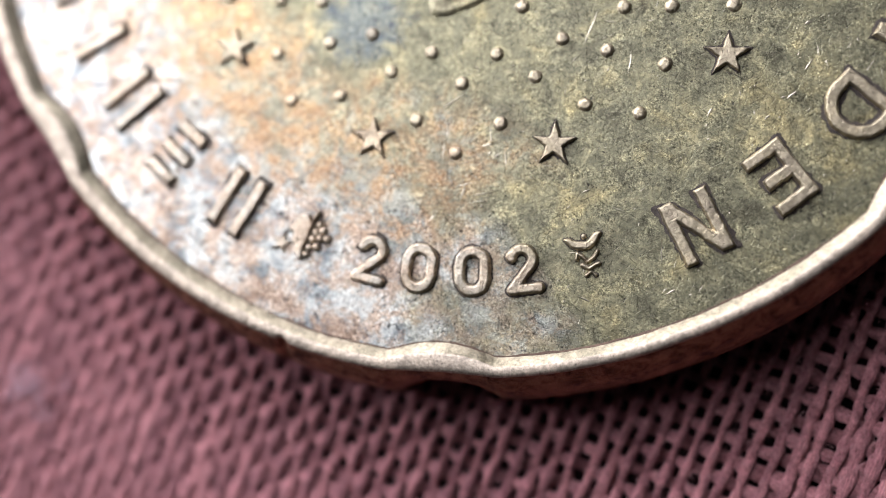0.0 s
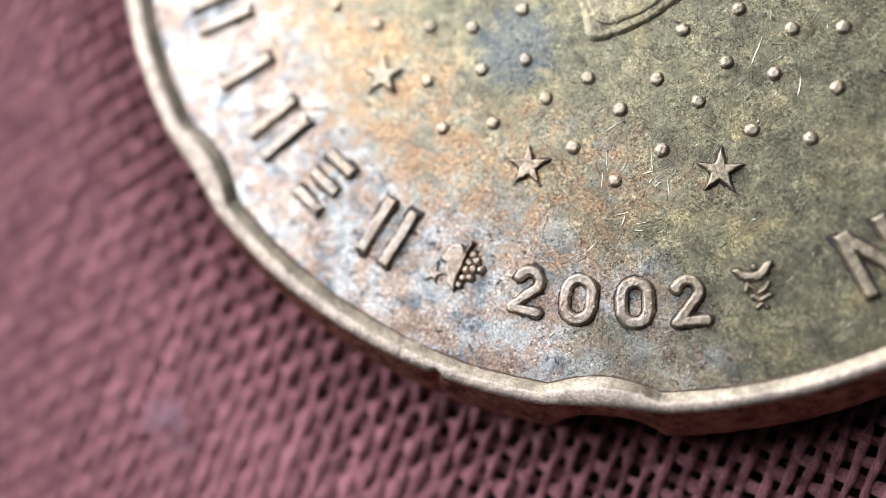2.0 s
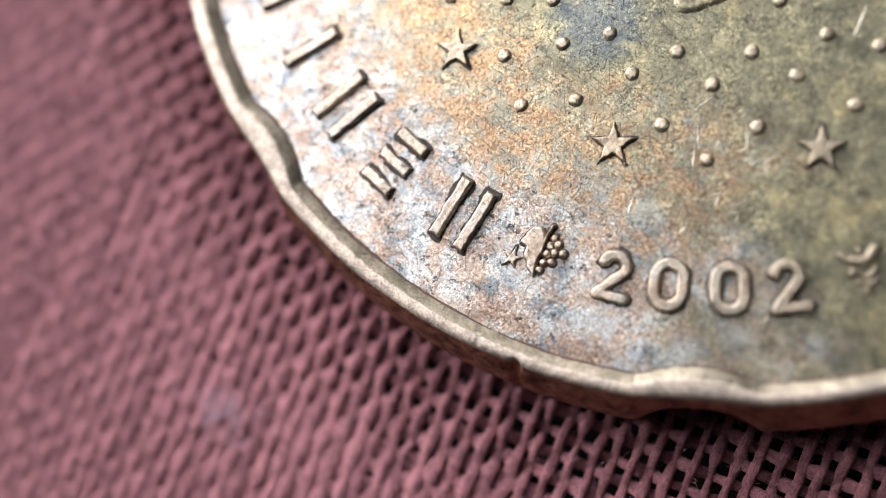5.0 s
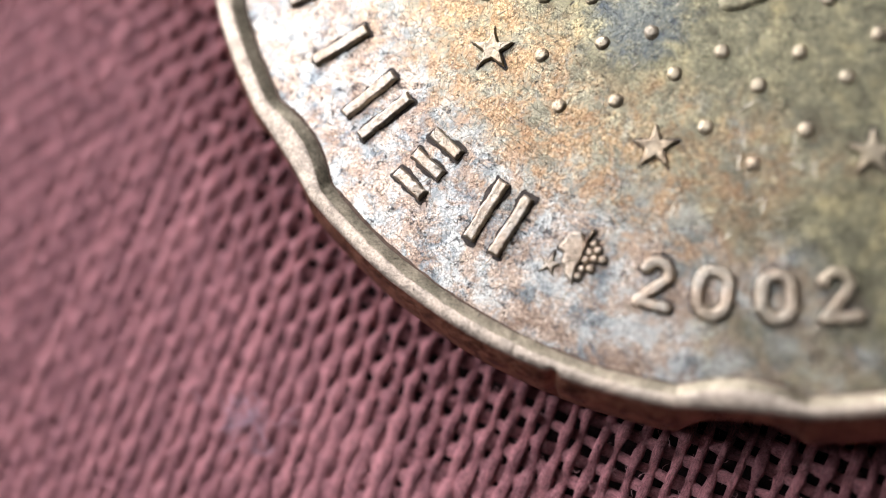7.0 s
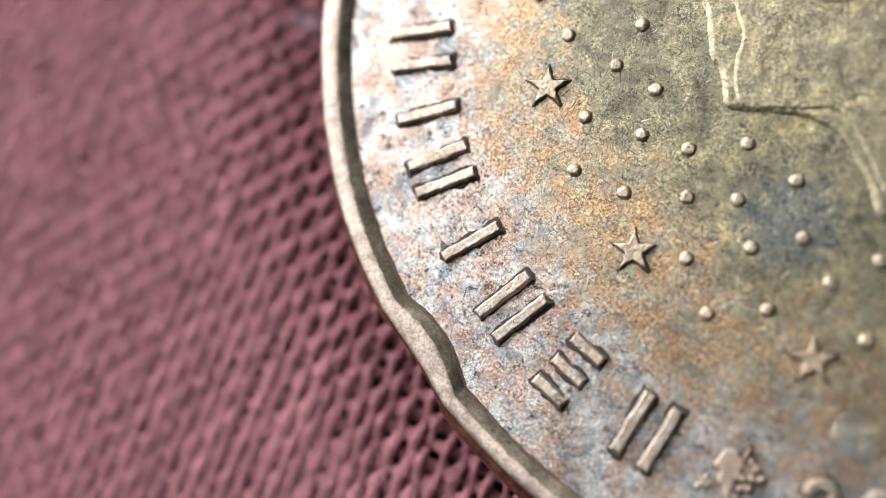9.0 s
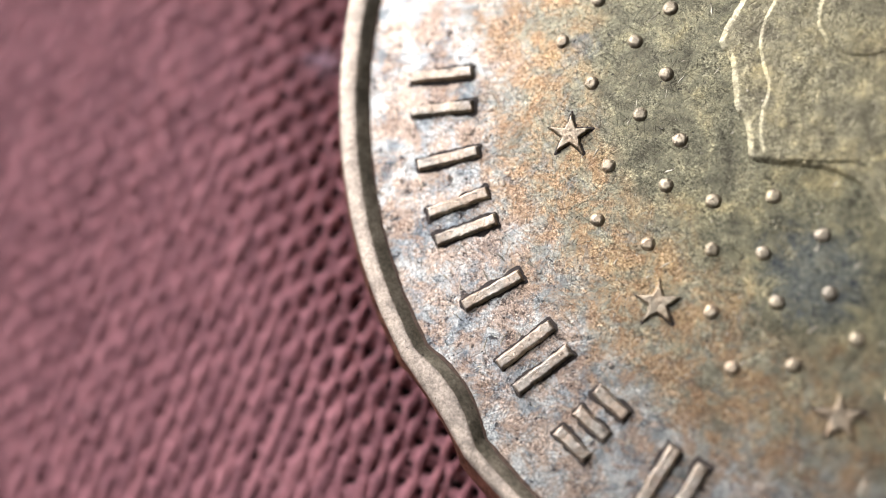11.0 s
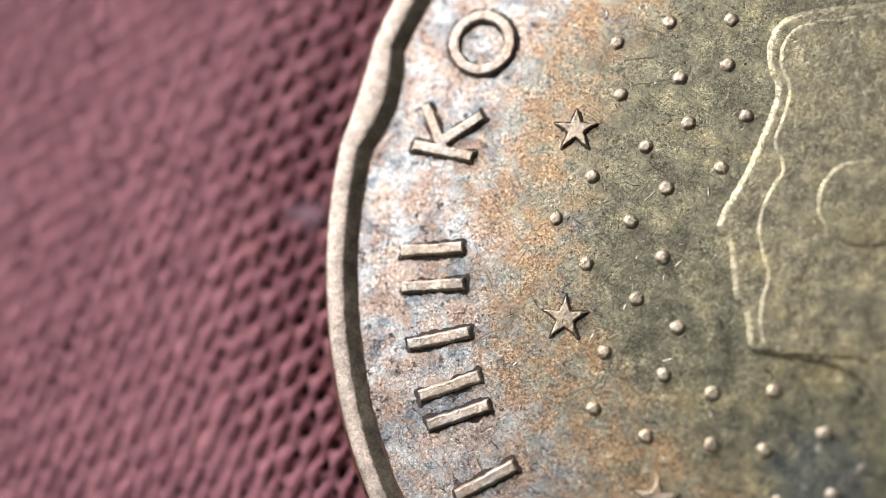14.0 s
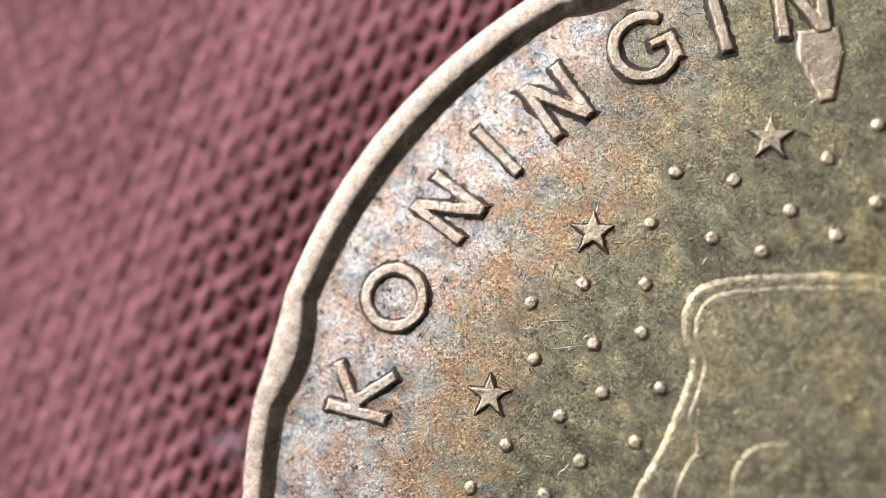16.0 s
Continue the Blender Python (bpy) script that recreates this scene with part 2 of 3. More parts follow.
def cloth_material(name, lift, turn):
    """Dyed yarn: long streaks along the yarn, fine fibres, and a soft pale fuzz."""
    m, nt, p = material(name)
    co = mm_coords(nt)
    patch = noise_of(nt, co, 2.5, 5, 0.7)
    yarn = noise_of(nt, co, 1.0, 3, 0.6, 0.0, (9.0, 0.32, 9.0, turn))
    streak = noise_of(nt, co, 1.0, 5, 0.75, 0.0, (0.30, 0.03, 0.03, turn))
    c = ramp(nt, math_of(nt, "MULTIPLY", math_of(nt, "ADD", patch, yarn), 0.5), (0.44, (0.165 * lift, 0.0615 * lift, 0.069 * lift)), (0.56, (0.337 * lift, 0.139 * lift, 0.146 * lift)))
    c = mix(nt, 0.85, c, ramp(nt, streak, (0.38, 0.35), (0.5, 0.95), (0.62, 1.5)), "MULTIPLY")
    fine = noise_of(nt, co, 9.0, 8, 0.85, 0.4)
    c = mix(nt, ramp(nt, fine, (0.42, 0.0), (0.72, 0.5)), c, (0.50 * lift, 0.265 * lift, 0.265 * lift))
    nt.links.new(c, p.inputs["Base Color"])
    p.inputs["Roughness"].default_value = 0.6
    p.inputs["Specular IOR Level"].default_value = 0.12
    p.inputs["Sheen Weight"].default_value = 0.06
    p.inputs["Sheen Roughness"].default_value = 0.4
    p.inputs["Sheen Tint"].default_value = (0.9, 0.66, 0.70, 1)
    nt.links.new(bump(nt, fine, 0.00006, 0.7, bump(nt, streak, 0.00008, 0.9)), p.inputs["Normal"])
    return m


# the lower weft is toned darker than the warp, deepening the weave's shading
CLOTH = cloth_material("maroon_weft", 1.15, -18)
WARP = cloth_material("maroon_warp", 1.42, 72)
# near black: shade between the yarns, put into the colour of an added sheet
GAP_SHADE = cloth_material("maroon_gap_shade", 0.08, 30)


def plaster(name, colour):
    m, nt, p = material(name)
    t = nt.nodes.new("ShaderNodeTexCoord")
    n = noise_of(nt, t.outputs["Object"], 9.0, 5, 0.6)
    c = ramp(nt, n, (0.3, tuple(0.92 * v for v in colour)), (0.7, colour))
    nt.links.new(c, p.inputs["Base Color"])
    p.inputs["Roughness"].default_value = 0.9
    return m


WALL = plaster("dim_plaster", (0.045, 0.044, 0.041))
CEILING = plaster("dim_ceiling", (0.03, 0.029, 0.027))
FLOORING = plaster("dark_floor", (0.16, 0.12, 0.09))
FRAME = plaster("painted_frame", (0.7, 0.69, 0.66))


# ---- mesh helpers ----
def link_mesh(name, verts, faces, mat, parent=None, label="", smooth=True, scale=MM):
    me = bpy.data.meshes.new(name)
    me.from_pydata((np.asarray(verts, float) * scale).tolist(), [], faces)
    me.update()
    if smooth:
        me.polygons.foreach_set("use_smooth", [True] * len(me.polygons))
    for one in mat if isinstance(mat, (list, tuple)) else (mat,):
        me.materials.append(one)
    ob = new(name, me)
    if parent:
        ob.parent = parent
    if label:
        tagged(ob, label)
    return ob


def box(name, lo, hi, mat, parent=None, m=None, bevel=0.0):
    bm = bmesh.new()
    bmesh.ops.create_cube(bm, size=1.0)
    lo, hi = Vector(lo), Vector(hi)
    for v in bm.verts:
        v.co = Vector((lo[i] + (v.co[i] + 0.5) * (hi[i] - lo[i]) for i in range(3)))
    if bevel:
        bmesh.ops.bevel(bm, geom=bm.edges[:], offset=bevel, segments=2, affect="EDGES")
    me = bpy.data.meshes.new(name)
    bm.to_mesh(me)
    bm.free()
    me.materials.append(mat)
    ob = new(name, me)
    if m:
        ob.matrix_world = m
    if parent:
        ob.parent = parent
    return ob


RNG = np.random.default_rng(7)
LATTICE = RNG.random((256, 256)) - 0.5


def value_noise(x, y, freq):
    """Smooth noise in -0.5 to 0.5."""
    x, y = np.asarray(x) * freq + 1000.3, np.asarray(y) * freq + 1000.7
    i, j = np.floor(x).astype(int), np.floor(y).astype(int)
    u, v = x - i, y - j
    u, v = u * u * (3 - 2 * u), v * v * (3 - 2 * v)
    a, b = LATTICE[i % 256, j % 256], LATTICE[(i + 1) % 256, j % 256]
    c, d = LATTICE[i % 256, (j + 1) % 256], LATTICE[(i + 1) % 256, (j + 1) % 256]
    return a * (1 - u) * (1 - v) + b * u * (1 - v) + c * (1 - u) * v + d * u * v


# ---- relief: signed distances in mm, negative inside ----
def bar_d(x, y, a, b, half):
    """A straight stroke with square ends."""
    a, b = np.array(a, float), np.array(b, float)
    d = b - a
    n = np.hypot(*d)
    d /= n
    px, py = x - (a[0] + b[0]) / 2, y - (a[1] + b[1]) / 2
    qx, qy = np.abs(px * d[0] + py * d[1]) - n / 2, np.abs(-px * d[1] + py * d[0]) - half
    return np.hypot(np.maximum(qx, 0), np.maximum(qy, 0)) + np.minimum(np.maximum(qx, qy), 0)


def line_d(x, y, pts, half):
    """A bent stroke with round ends."""
    best = np.full(np.shape(x), 9.0)
    for (ax, ay), (bx, by) in zip(pts, pts[1:]):
        dx, dy = bx - ax, by - ay
        t = np.clip(((x - ax) * dx + (y - ay) * dy) / (dx * dx + dy * dy), 0, 1)
        best = np.minimum(best, np.hypot(x - ax - t * dx, y - ay - t * dy))
    return best - half


def arc(cx, cy, rx, ry, a, b, n=18):
    return [(cx + rx * math.cos(radians(a + (b - a) * i / n)), cy + ry * math.sin(radians(a + (b - a) * i / n))) for i in range(n + 1)]


def poly_d(x, y, pts):
    """A filled outline."""
    best, inside = np.full(np.shape(x), 99.0), np.zeros(np.shape(x), bool)
    for (ax, ay), (bx, by) in zip(pts, pts[1:] + pts[:1]):
        dx, dy = bx - ax, by - ay
        t = np.clip(((x - ax) * dx + (y - ay) * dy) / (dx * dx + dy * dy), 0, 1)
        best = np.minimum(best, np.hypot(x - ax - t * dx, y - ay - t * dy))
        hit = ((ay > y) != (by > y)) & (x < dx * (y - ay) / (dy if dy else 1e-9) + ax)
        inside ^= hit
    return np.where(inside, -best, best)


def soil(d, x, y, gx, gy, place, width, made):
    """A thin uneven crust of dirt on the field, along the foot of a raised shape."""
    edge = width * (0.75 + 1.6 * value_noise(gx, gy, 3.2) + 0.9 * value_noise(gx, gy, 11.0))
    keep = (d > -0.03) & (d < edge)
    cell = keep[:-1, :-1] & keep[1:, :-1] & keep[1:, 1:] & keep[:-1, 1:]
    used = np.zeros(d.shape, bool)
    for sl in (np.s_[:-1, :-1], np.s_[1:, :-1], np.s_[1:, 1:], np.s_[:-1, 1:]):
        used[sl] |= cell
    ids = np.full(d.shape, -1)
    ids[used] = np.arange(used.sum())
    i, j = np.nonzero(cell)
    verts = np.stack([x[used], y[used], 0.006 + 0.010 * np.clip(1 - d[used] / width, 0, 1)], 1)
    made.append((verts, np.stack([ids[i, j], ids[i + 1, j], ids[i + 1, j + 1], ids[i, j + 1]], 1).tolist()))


def relief(name, dist, half, place, parent, mat=None, label="", high=0.11, wall=0.045, step=0.014, wear=0.010, dirt=0.0, power=2.2):
    """A raised shape on the coin's field. dist(x, y): its signed distance in local mm; half: the local half sizes;
    place: (x, y, turn in degrees) of its middle on the coin."""
    nx, ny = int(2 * half[0] / step) + 2, int(2 * half[1] / step) + 2
    x, y = np.meshgrid(np.linspace(-half[0], half[0], nx), np.linspace(-half[1], half[1], ny), indexing="ij")
    c, s = math.cos(radians(place[2])), math.sin(radians(place[2]))
    gx, gy = place[0] + c * x - s * y, place[1] + s * x + c * y
    d = dist(x, y) + 0.022 * value_noise(gx, gy, 9.0) + 0.012 * value_noise(gx, gy, 23.0)
    k = np.clip(-d / wall, -0.5, 1)
    h = high * np.where(k > 0, 1 - (1 - k) ** power, 1.6 * k)
    h = h + (wear * value_noise(gx, gy, 5.0) + 0.5 * wear * value_noise(gx, gy, 17.0)) * (k > 0)
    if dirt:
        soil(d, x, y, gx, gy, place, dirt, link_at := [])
    keep = d < 0.45 * wall
    cell = keep[:-1, :-1] | keep[1:, :-1] | keep[1:, 1:] | keep[:-1, 1:]
    used = np.zeros(d.shape, bool)
    used[:-1, :-1] |= cell
    used[1:, :-1] |= cell
    used[1:, 1:] |= cell
    used[:-1, 1:] |= cell
    ids = np.full(d.shape, -1)
    ids[used] = np.arange(used.sum())
    verts = np.stack([x[used], y[used], h[used]], 1)
    i, j = np.nonzero(cell)
    faces = np.stack([ids[i, j], ids[i + 1, j], ids[i + 1, j + 1], ids[i, j + 1]], 1).tolist()
    ob = link_mesh(name, verts, faces, mat or WORN, parent, label)
    ob.matrix_basis = pose(MM * place[0], MM * place[1], MM * THICK, 0, 0, place[2])
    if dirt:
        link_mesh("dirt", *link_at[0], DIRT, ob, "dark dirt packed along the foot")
    return ob


# ---- the room ----
def room():
    for name, lo, hi, mat in (
        ("floor", (-1.2, -2.4, -0.11), (3.2, 2.4, -0.004), FLOORING),
        ("ceiling", (-1.2, -2.4, 3.2), (3.2, 2.4, 3.32), CEILING),
        ("wall_east", (3.2, -2.4, -0.11), (3.32, 2.4, 3.32), WALL),
        ("wall_north", (-1.2, 2.4, -0.11), (3.32, 2.52, 3.32), WALL),
        ("wall_south", (-1.2, -2.32, -0.11), (3.32, -2.4, 3.32), WALL),
        # the west wall, round the window's opening
        ("wall_west", (-1.12, -2.4, 0.0), (-1.0, -0.82, 3.2), WALL),
        ("wall_west", (-1.12, 0.82, 0.0), (-1.0, 2.4, 3.2), WALL),
        ("wall_west", (-1.12, -0.82, 2.90), (-1.0, 0.82, 3.2), WALL),
        ("wall_west", (-1.12, -0.82, 0.0), (-1.0, 0.82, 0.12), WALL),
    ):
        ob = box(name, lo, hi, mat, m=ROOM)
        tagged(ob, {"floor": "plain dark floor under the cloth", "ceiling": "plain dim plaster ceiling"}.get(name, "plain dim plaster wall of the room"), name.split("_")[0], kind="structure")
    win = tagged(new("window_1"), "tall white painted window letting in daylight", "window", kind="structure")
    win.matrix_world = ROOM
    for lo, hi in (((-1.1, -0.82, 0.12), (-1.03, -0.76, 2.90)), ((-1.1, 0.76, 0.12), (-1.03, 0.82, 2.90)), ((-1.1, -0.76, 0.12), (-1.03, 0.76, 0.18)), ((-1.1, -0.76, 2.84), (-1.03, 0.76, 2.90)), ((-1.1, -0.03, 0.18), (-1.03, 0.03, 2.84))):
        box("frame", lo, hi, FRAME, win, bevel=0.006)


room()


# ---- the cloth ----
WARP_GAP, WEFT_GAP, WEAVE_TURN = 0.345, 0.41, -18.0     # from yarn to yarn, mm


def cloth():
    top = -0.60     # the added sheet below the yarns, near black for the shade in the gaps, mm
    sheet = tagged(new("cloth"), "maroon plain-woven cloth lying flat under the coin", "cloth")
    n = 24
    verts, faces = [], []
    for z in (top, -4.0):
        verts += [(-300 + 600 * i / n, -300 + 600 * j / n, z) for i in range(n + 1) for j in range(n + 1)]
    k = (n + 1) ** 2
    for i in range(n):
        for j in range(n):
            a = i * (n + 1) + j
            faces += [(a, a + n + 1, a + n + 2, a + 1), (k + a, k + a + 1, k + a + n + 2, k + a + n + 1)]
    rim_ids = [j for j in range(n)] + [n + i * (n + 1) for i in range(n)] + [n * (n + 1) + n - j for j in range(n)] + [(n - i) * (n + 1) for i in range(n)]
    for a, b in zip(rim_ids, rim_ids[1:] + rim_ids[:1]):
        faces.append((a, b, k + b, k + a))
    link_mesh("gap_shade_sheet", verts, faces, GAP_SHADE, sheet, smooth=False)
    c, s = math.cos(radians(WEAVE_TURN)), math.sin(radians(WEAVE_TURN))
    sides, per = 7, 8
    for across in (0, 1):
        verts, faces, base = [], [], 0
        step, gap = (WARP_GAP, WEFT_GAP) if across == 0 else (WEFT_GAP, WARP_GAP)
        for row in range(-int(28 / gap), int(24 / gap)):
            t = np.arange(-int(28 / step) * per, int(24 / step) * per + 1) / per
            wob = 0.10 * value_noise(t * step, np.full_like(t, row * 3.1 + 50 * across), 0.9) + 0.08 * value_noise(t * step, np.full_like(t, row * 7.7 + 90), 0.3)
            along, off = t * step, row * gap + wob
            u, v = (along, off) if across == 0 else (off, along)
            u, v = u - 0.126, v - 0.45
            wx, wy = c * u - s * v, s * u + c * v
            calm = np.clip((np.hypot(wx, wy) + 0.5 * np.cos(3 * (np.arctan2(wy, wx) - radians(225))) - 12.0) / 2.5, 0, 1)      # tighter and flatter away from the coin
            if across:      # neighbouring warp yarns part and close in turn, which leaves staggered holes
                u = u + (0.006 if row % 2 == 0 else -0.006) * np.sin(np.pi * t) * (1 - 0.7 * calm)
            seen = (np.hypot(wx, wy) > 10.2) & (wx > -23.0) & (wx < 12.0) & (wy > -17.0) & (wy < 14.0)
            sign = 1 if (row + across) % 2 == 0 else -1
            wave = np.cos(np.pi * t) * (1 if across == 0 else -1) * sign
            loose = 1 + 0.5 * value_noise(t * step, np.full_like(t, row * 2.9 + 7), 1.2)
            loose = loose * (1 - 0.8 * calm)
            zc = (-0.215 + 0.04 * calm if across == 0 else -0.145) + (0.08 if across == 0 else 0.11) * loose * wave
            wide = (0.118 if across == 0 else 0.095) * (1 + 0.6 * value_noise(t * step, np.full_like(t, row * 5.3), 2.2) + 0.3 * value_noise(t * step, np.full_like(t, row * 9.1), 7.0)) * (1 + 0.04 * wave) * (1 + 0.68 * calm)
            ang = 2 * np.pi * np.arange(sides) / sides
            lat, up = wide[:, None] * np.cos(ang), zc[:, None] + 0.075 * np.sin(ang)
            if across == 0:
                uu, vv = np.repeat(u[:, None], sides, 1), v[:, None] + lat
            else:
                uu, vv = u[:, None] + lat, np.repeat(v[:, None], sides, 1)
            pts = np.stack([c * uu - s * vv, s * uu + c * vv, up], -1)
            both = seen[:-1] & seen[1:]
            ids = np.full(len(t), -1)
            mask = np.zeros(len(t), bool)
            mask[:-1] |= both
            mask[1:] |= both
            ids[mask] = base + sides * np.arange(mask.sum())
            verts.append(pts[mask].reshape(-1, 3))
            base += sides * int(mask.sum())
            a, b = ids[:-1][both], ids[1:][both]
            for q in range(sides):
                r = (q + 1) % sides
                faces.append(np.stack([a + q, b + q, b + r, a + r], 1))
        ob = link_mesh("weft_yarn" if across == 0 else "warp_yarn", np.concatenate(verts), np.concatenate(faces).tolist(), WARP if across else CLOTH, sheet)
        tagged(ob, kind="stuff")
    # loose fibres standing off the yarns
    rng = np.random.default_rng(31)
    verts, faces = [], []
    while len(verts) < 9000 * 10:
        x, y = -22 + 33 * rng.random(), -16 + 29 * rng.random()
        if math.hypot(x, y) < 11.0:
            continue
        a, size, rise = 6.28 * rng.random(), 0.06 + 0.22 * rng.random() ** 2, 0.01 + 0.05 * rng.random() ** 2
        curl, base = rng.normal(0, 0.5), len(verts)
        for i in range(5):
            f = i / 4
            z = -0.06 + rise * 4 * f * (1 - f) * 0.9 + 0.02 * rng.random()
            w = 0.0035
            verts += [(x - w * math.sin(a), y + w * math.cos(a), z), (x + w * math.sin(a), y - w * math.cos(a), z + 0.004)]
            x, y, a = x + size / 4 * math.cos(a), y + size / 4 * math.sin(a), a + curl
        faces += [(base + 2 * i, base + 2 * i + 2, base + 2 * i + 3, base + 2 * i + 1) for i in range(4)]
    tagged(link_mesh("fuzz", verts, faces, FUZZ, sheet, "fine loose fibres on the weave"), kind="stuff")


cloth()


# ---- the coin ----
OFF = (-0.036, -0.18)        # the rim was struck off the middle of the relief
NOTCHES = [270.2, 218.2, 166.4] + [166.4 - 360 / 7 * i for i in range(1, 5)]


def notch(theta, power=1.9):
    """How deep the edge is pressed in at an angle, 0 to 1, with sharp ends."""
    deep = np.zeros_like(theta)
    for a in NOTCHES:
        off = np.abs((theta - a + 180) % 360 - 180) / 5.6
        deep = np.maximum(deep, 1 - np.clip(off, 0, 1) ** power)
    return deep


def coin_body(parent):
    """Strips of rings (radius, height, share of the notches), with a sharp crease between strips. The top of the rim is wide
    to the north-west and narrow to the south-east; a rounded shoulder takes up the rest."""
    n = 1400
    theta = np.arange(n) * 360 / n
    c, s = np.cos(np.radians(theta)), np.sin(np.radians(theta))
    deep = 0.25 * notch(theta)
    lean = np.cos(np.radians(theta - 120))
    crest, brim, girth = 10.575 + 0.03 * lean, 10.89 + 0.15 * lean, 11.17
    field = [(r, 0, w) for r, w in ((0.5, 0), (3, 0), (6, 0), (8, 0), (9.2, 0), (9.8, 0.1), (10.2, 0.8), (10.37, 1))]
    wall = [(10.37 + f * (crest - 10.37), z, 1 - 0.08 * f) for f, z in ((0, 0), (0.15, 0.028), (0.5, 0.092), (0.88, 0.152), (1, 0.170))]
    top = [(crest + f * (brim - crest), z, 0.92 - 0.57 * f) for f, z in ((0, 0.170), (0.04, 0.180), (0.15, 0.189), (0.4, 0.193), (0.65, 0.188), (0.85, 0.172), (0.95, 0.146), (1.0, 0.11))]
    side = [(brim + f * (girth - brim), z, w) for f, z, w in ((0, 0.10, 0.35), (0.12, 0.04, 0.35), (0.35, -0.09, 0.45), (0.6, -0.24, 0.75), (0.8, -0.46, 1.15), (0.94, -0.72, 1.45), (1, -1.05, 1.7))]
    side += [(girth, -1.50, 1.75), (girth - 0.01, -1.68, 1.7), (girth - 0.06, -1.80, 1.6), (girth - 0.18, -1.855, 1.4), (10.5, -1.86, 1), (9.6, -1.86, 0), (0.5, -1.86, 0)]
    verts, faces, mats, base = [], [], [], 0
    for strip, kind in ((field, 0), (wall, 2), (top, 3), (side, 1)):
        for k, (r, z, w) in enumerate(strip):
            edge = 0.0 if kind == 0 or z < -1.84 else min(1.0, z / 0.1) if kind == 2 else 1.0
            wave = 0.022 * value_noise(11 * c, 11 * s, 1.3) + 0.010 * value_noise(11 * c + 40, 11 * s + z * 9, 6.0)
            foot = (0.008 * value_noise(11 * c + 70, 11 * s, 5.0) + 0.006 * value_noise(11 * c + 20, 11 * s, 14.0)) * (kind == 2 or (kind == 0 and k == 7))
            rr = r - w * deep + edge * wave + foot
            zz = z + (0.014 * value_noise(11 * c + 9, 11 * s, 2.2) + 0.008 * value_noise(11 * c + 5 + k, 11 * s, 9.0)) * (z > 0.12)
            if kind == 1 and -0.9 < z or kind == 3 and k > 4:       # a nick in the edge
                hit = np.exp(-(((theta - 253.5) / 0.45) ** 2))
                rr, zz = rr - 0.11 * hit, zz - 0.03 * hit
            if kind == 3:       # a hair crack across the rim
                zz = zz - 0.03 * np.exp(-(((theta - 249.5) / 0.11) ** 2))
            verts.append(np.stack([rr * c + OFF[0], rr * s + OFF[1], zz + THICK], 1))
            if k:
                a, b = base - n, base
                faces += [(a + i, b + i, b + (i + 1) % n, a + (i + 1) % n) for i in range(n)]
                mats += [kind] * n
            base += n
    faces += [tuple(range(n)), tuple(reversed(range(base - n, base)))]
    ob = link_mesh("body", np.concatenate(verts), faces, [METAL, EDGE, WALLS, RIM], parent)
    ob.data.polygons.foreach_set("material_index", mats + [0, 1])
    return ob


W = 0.122     # half a stroke


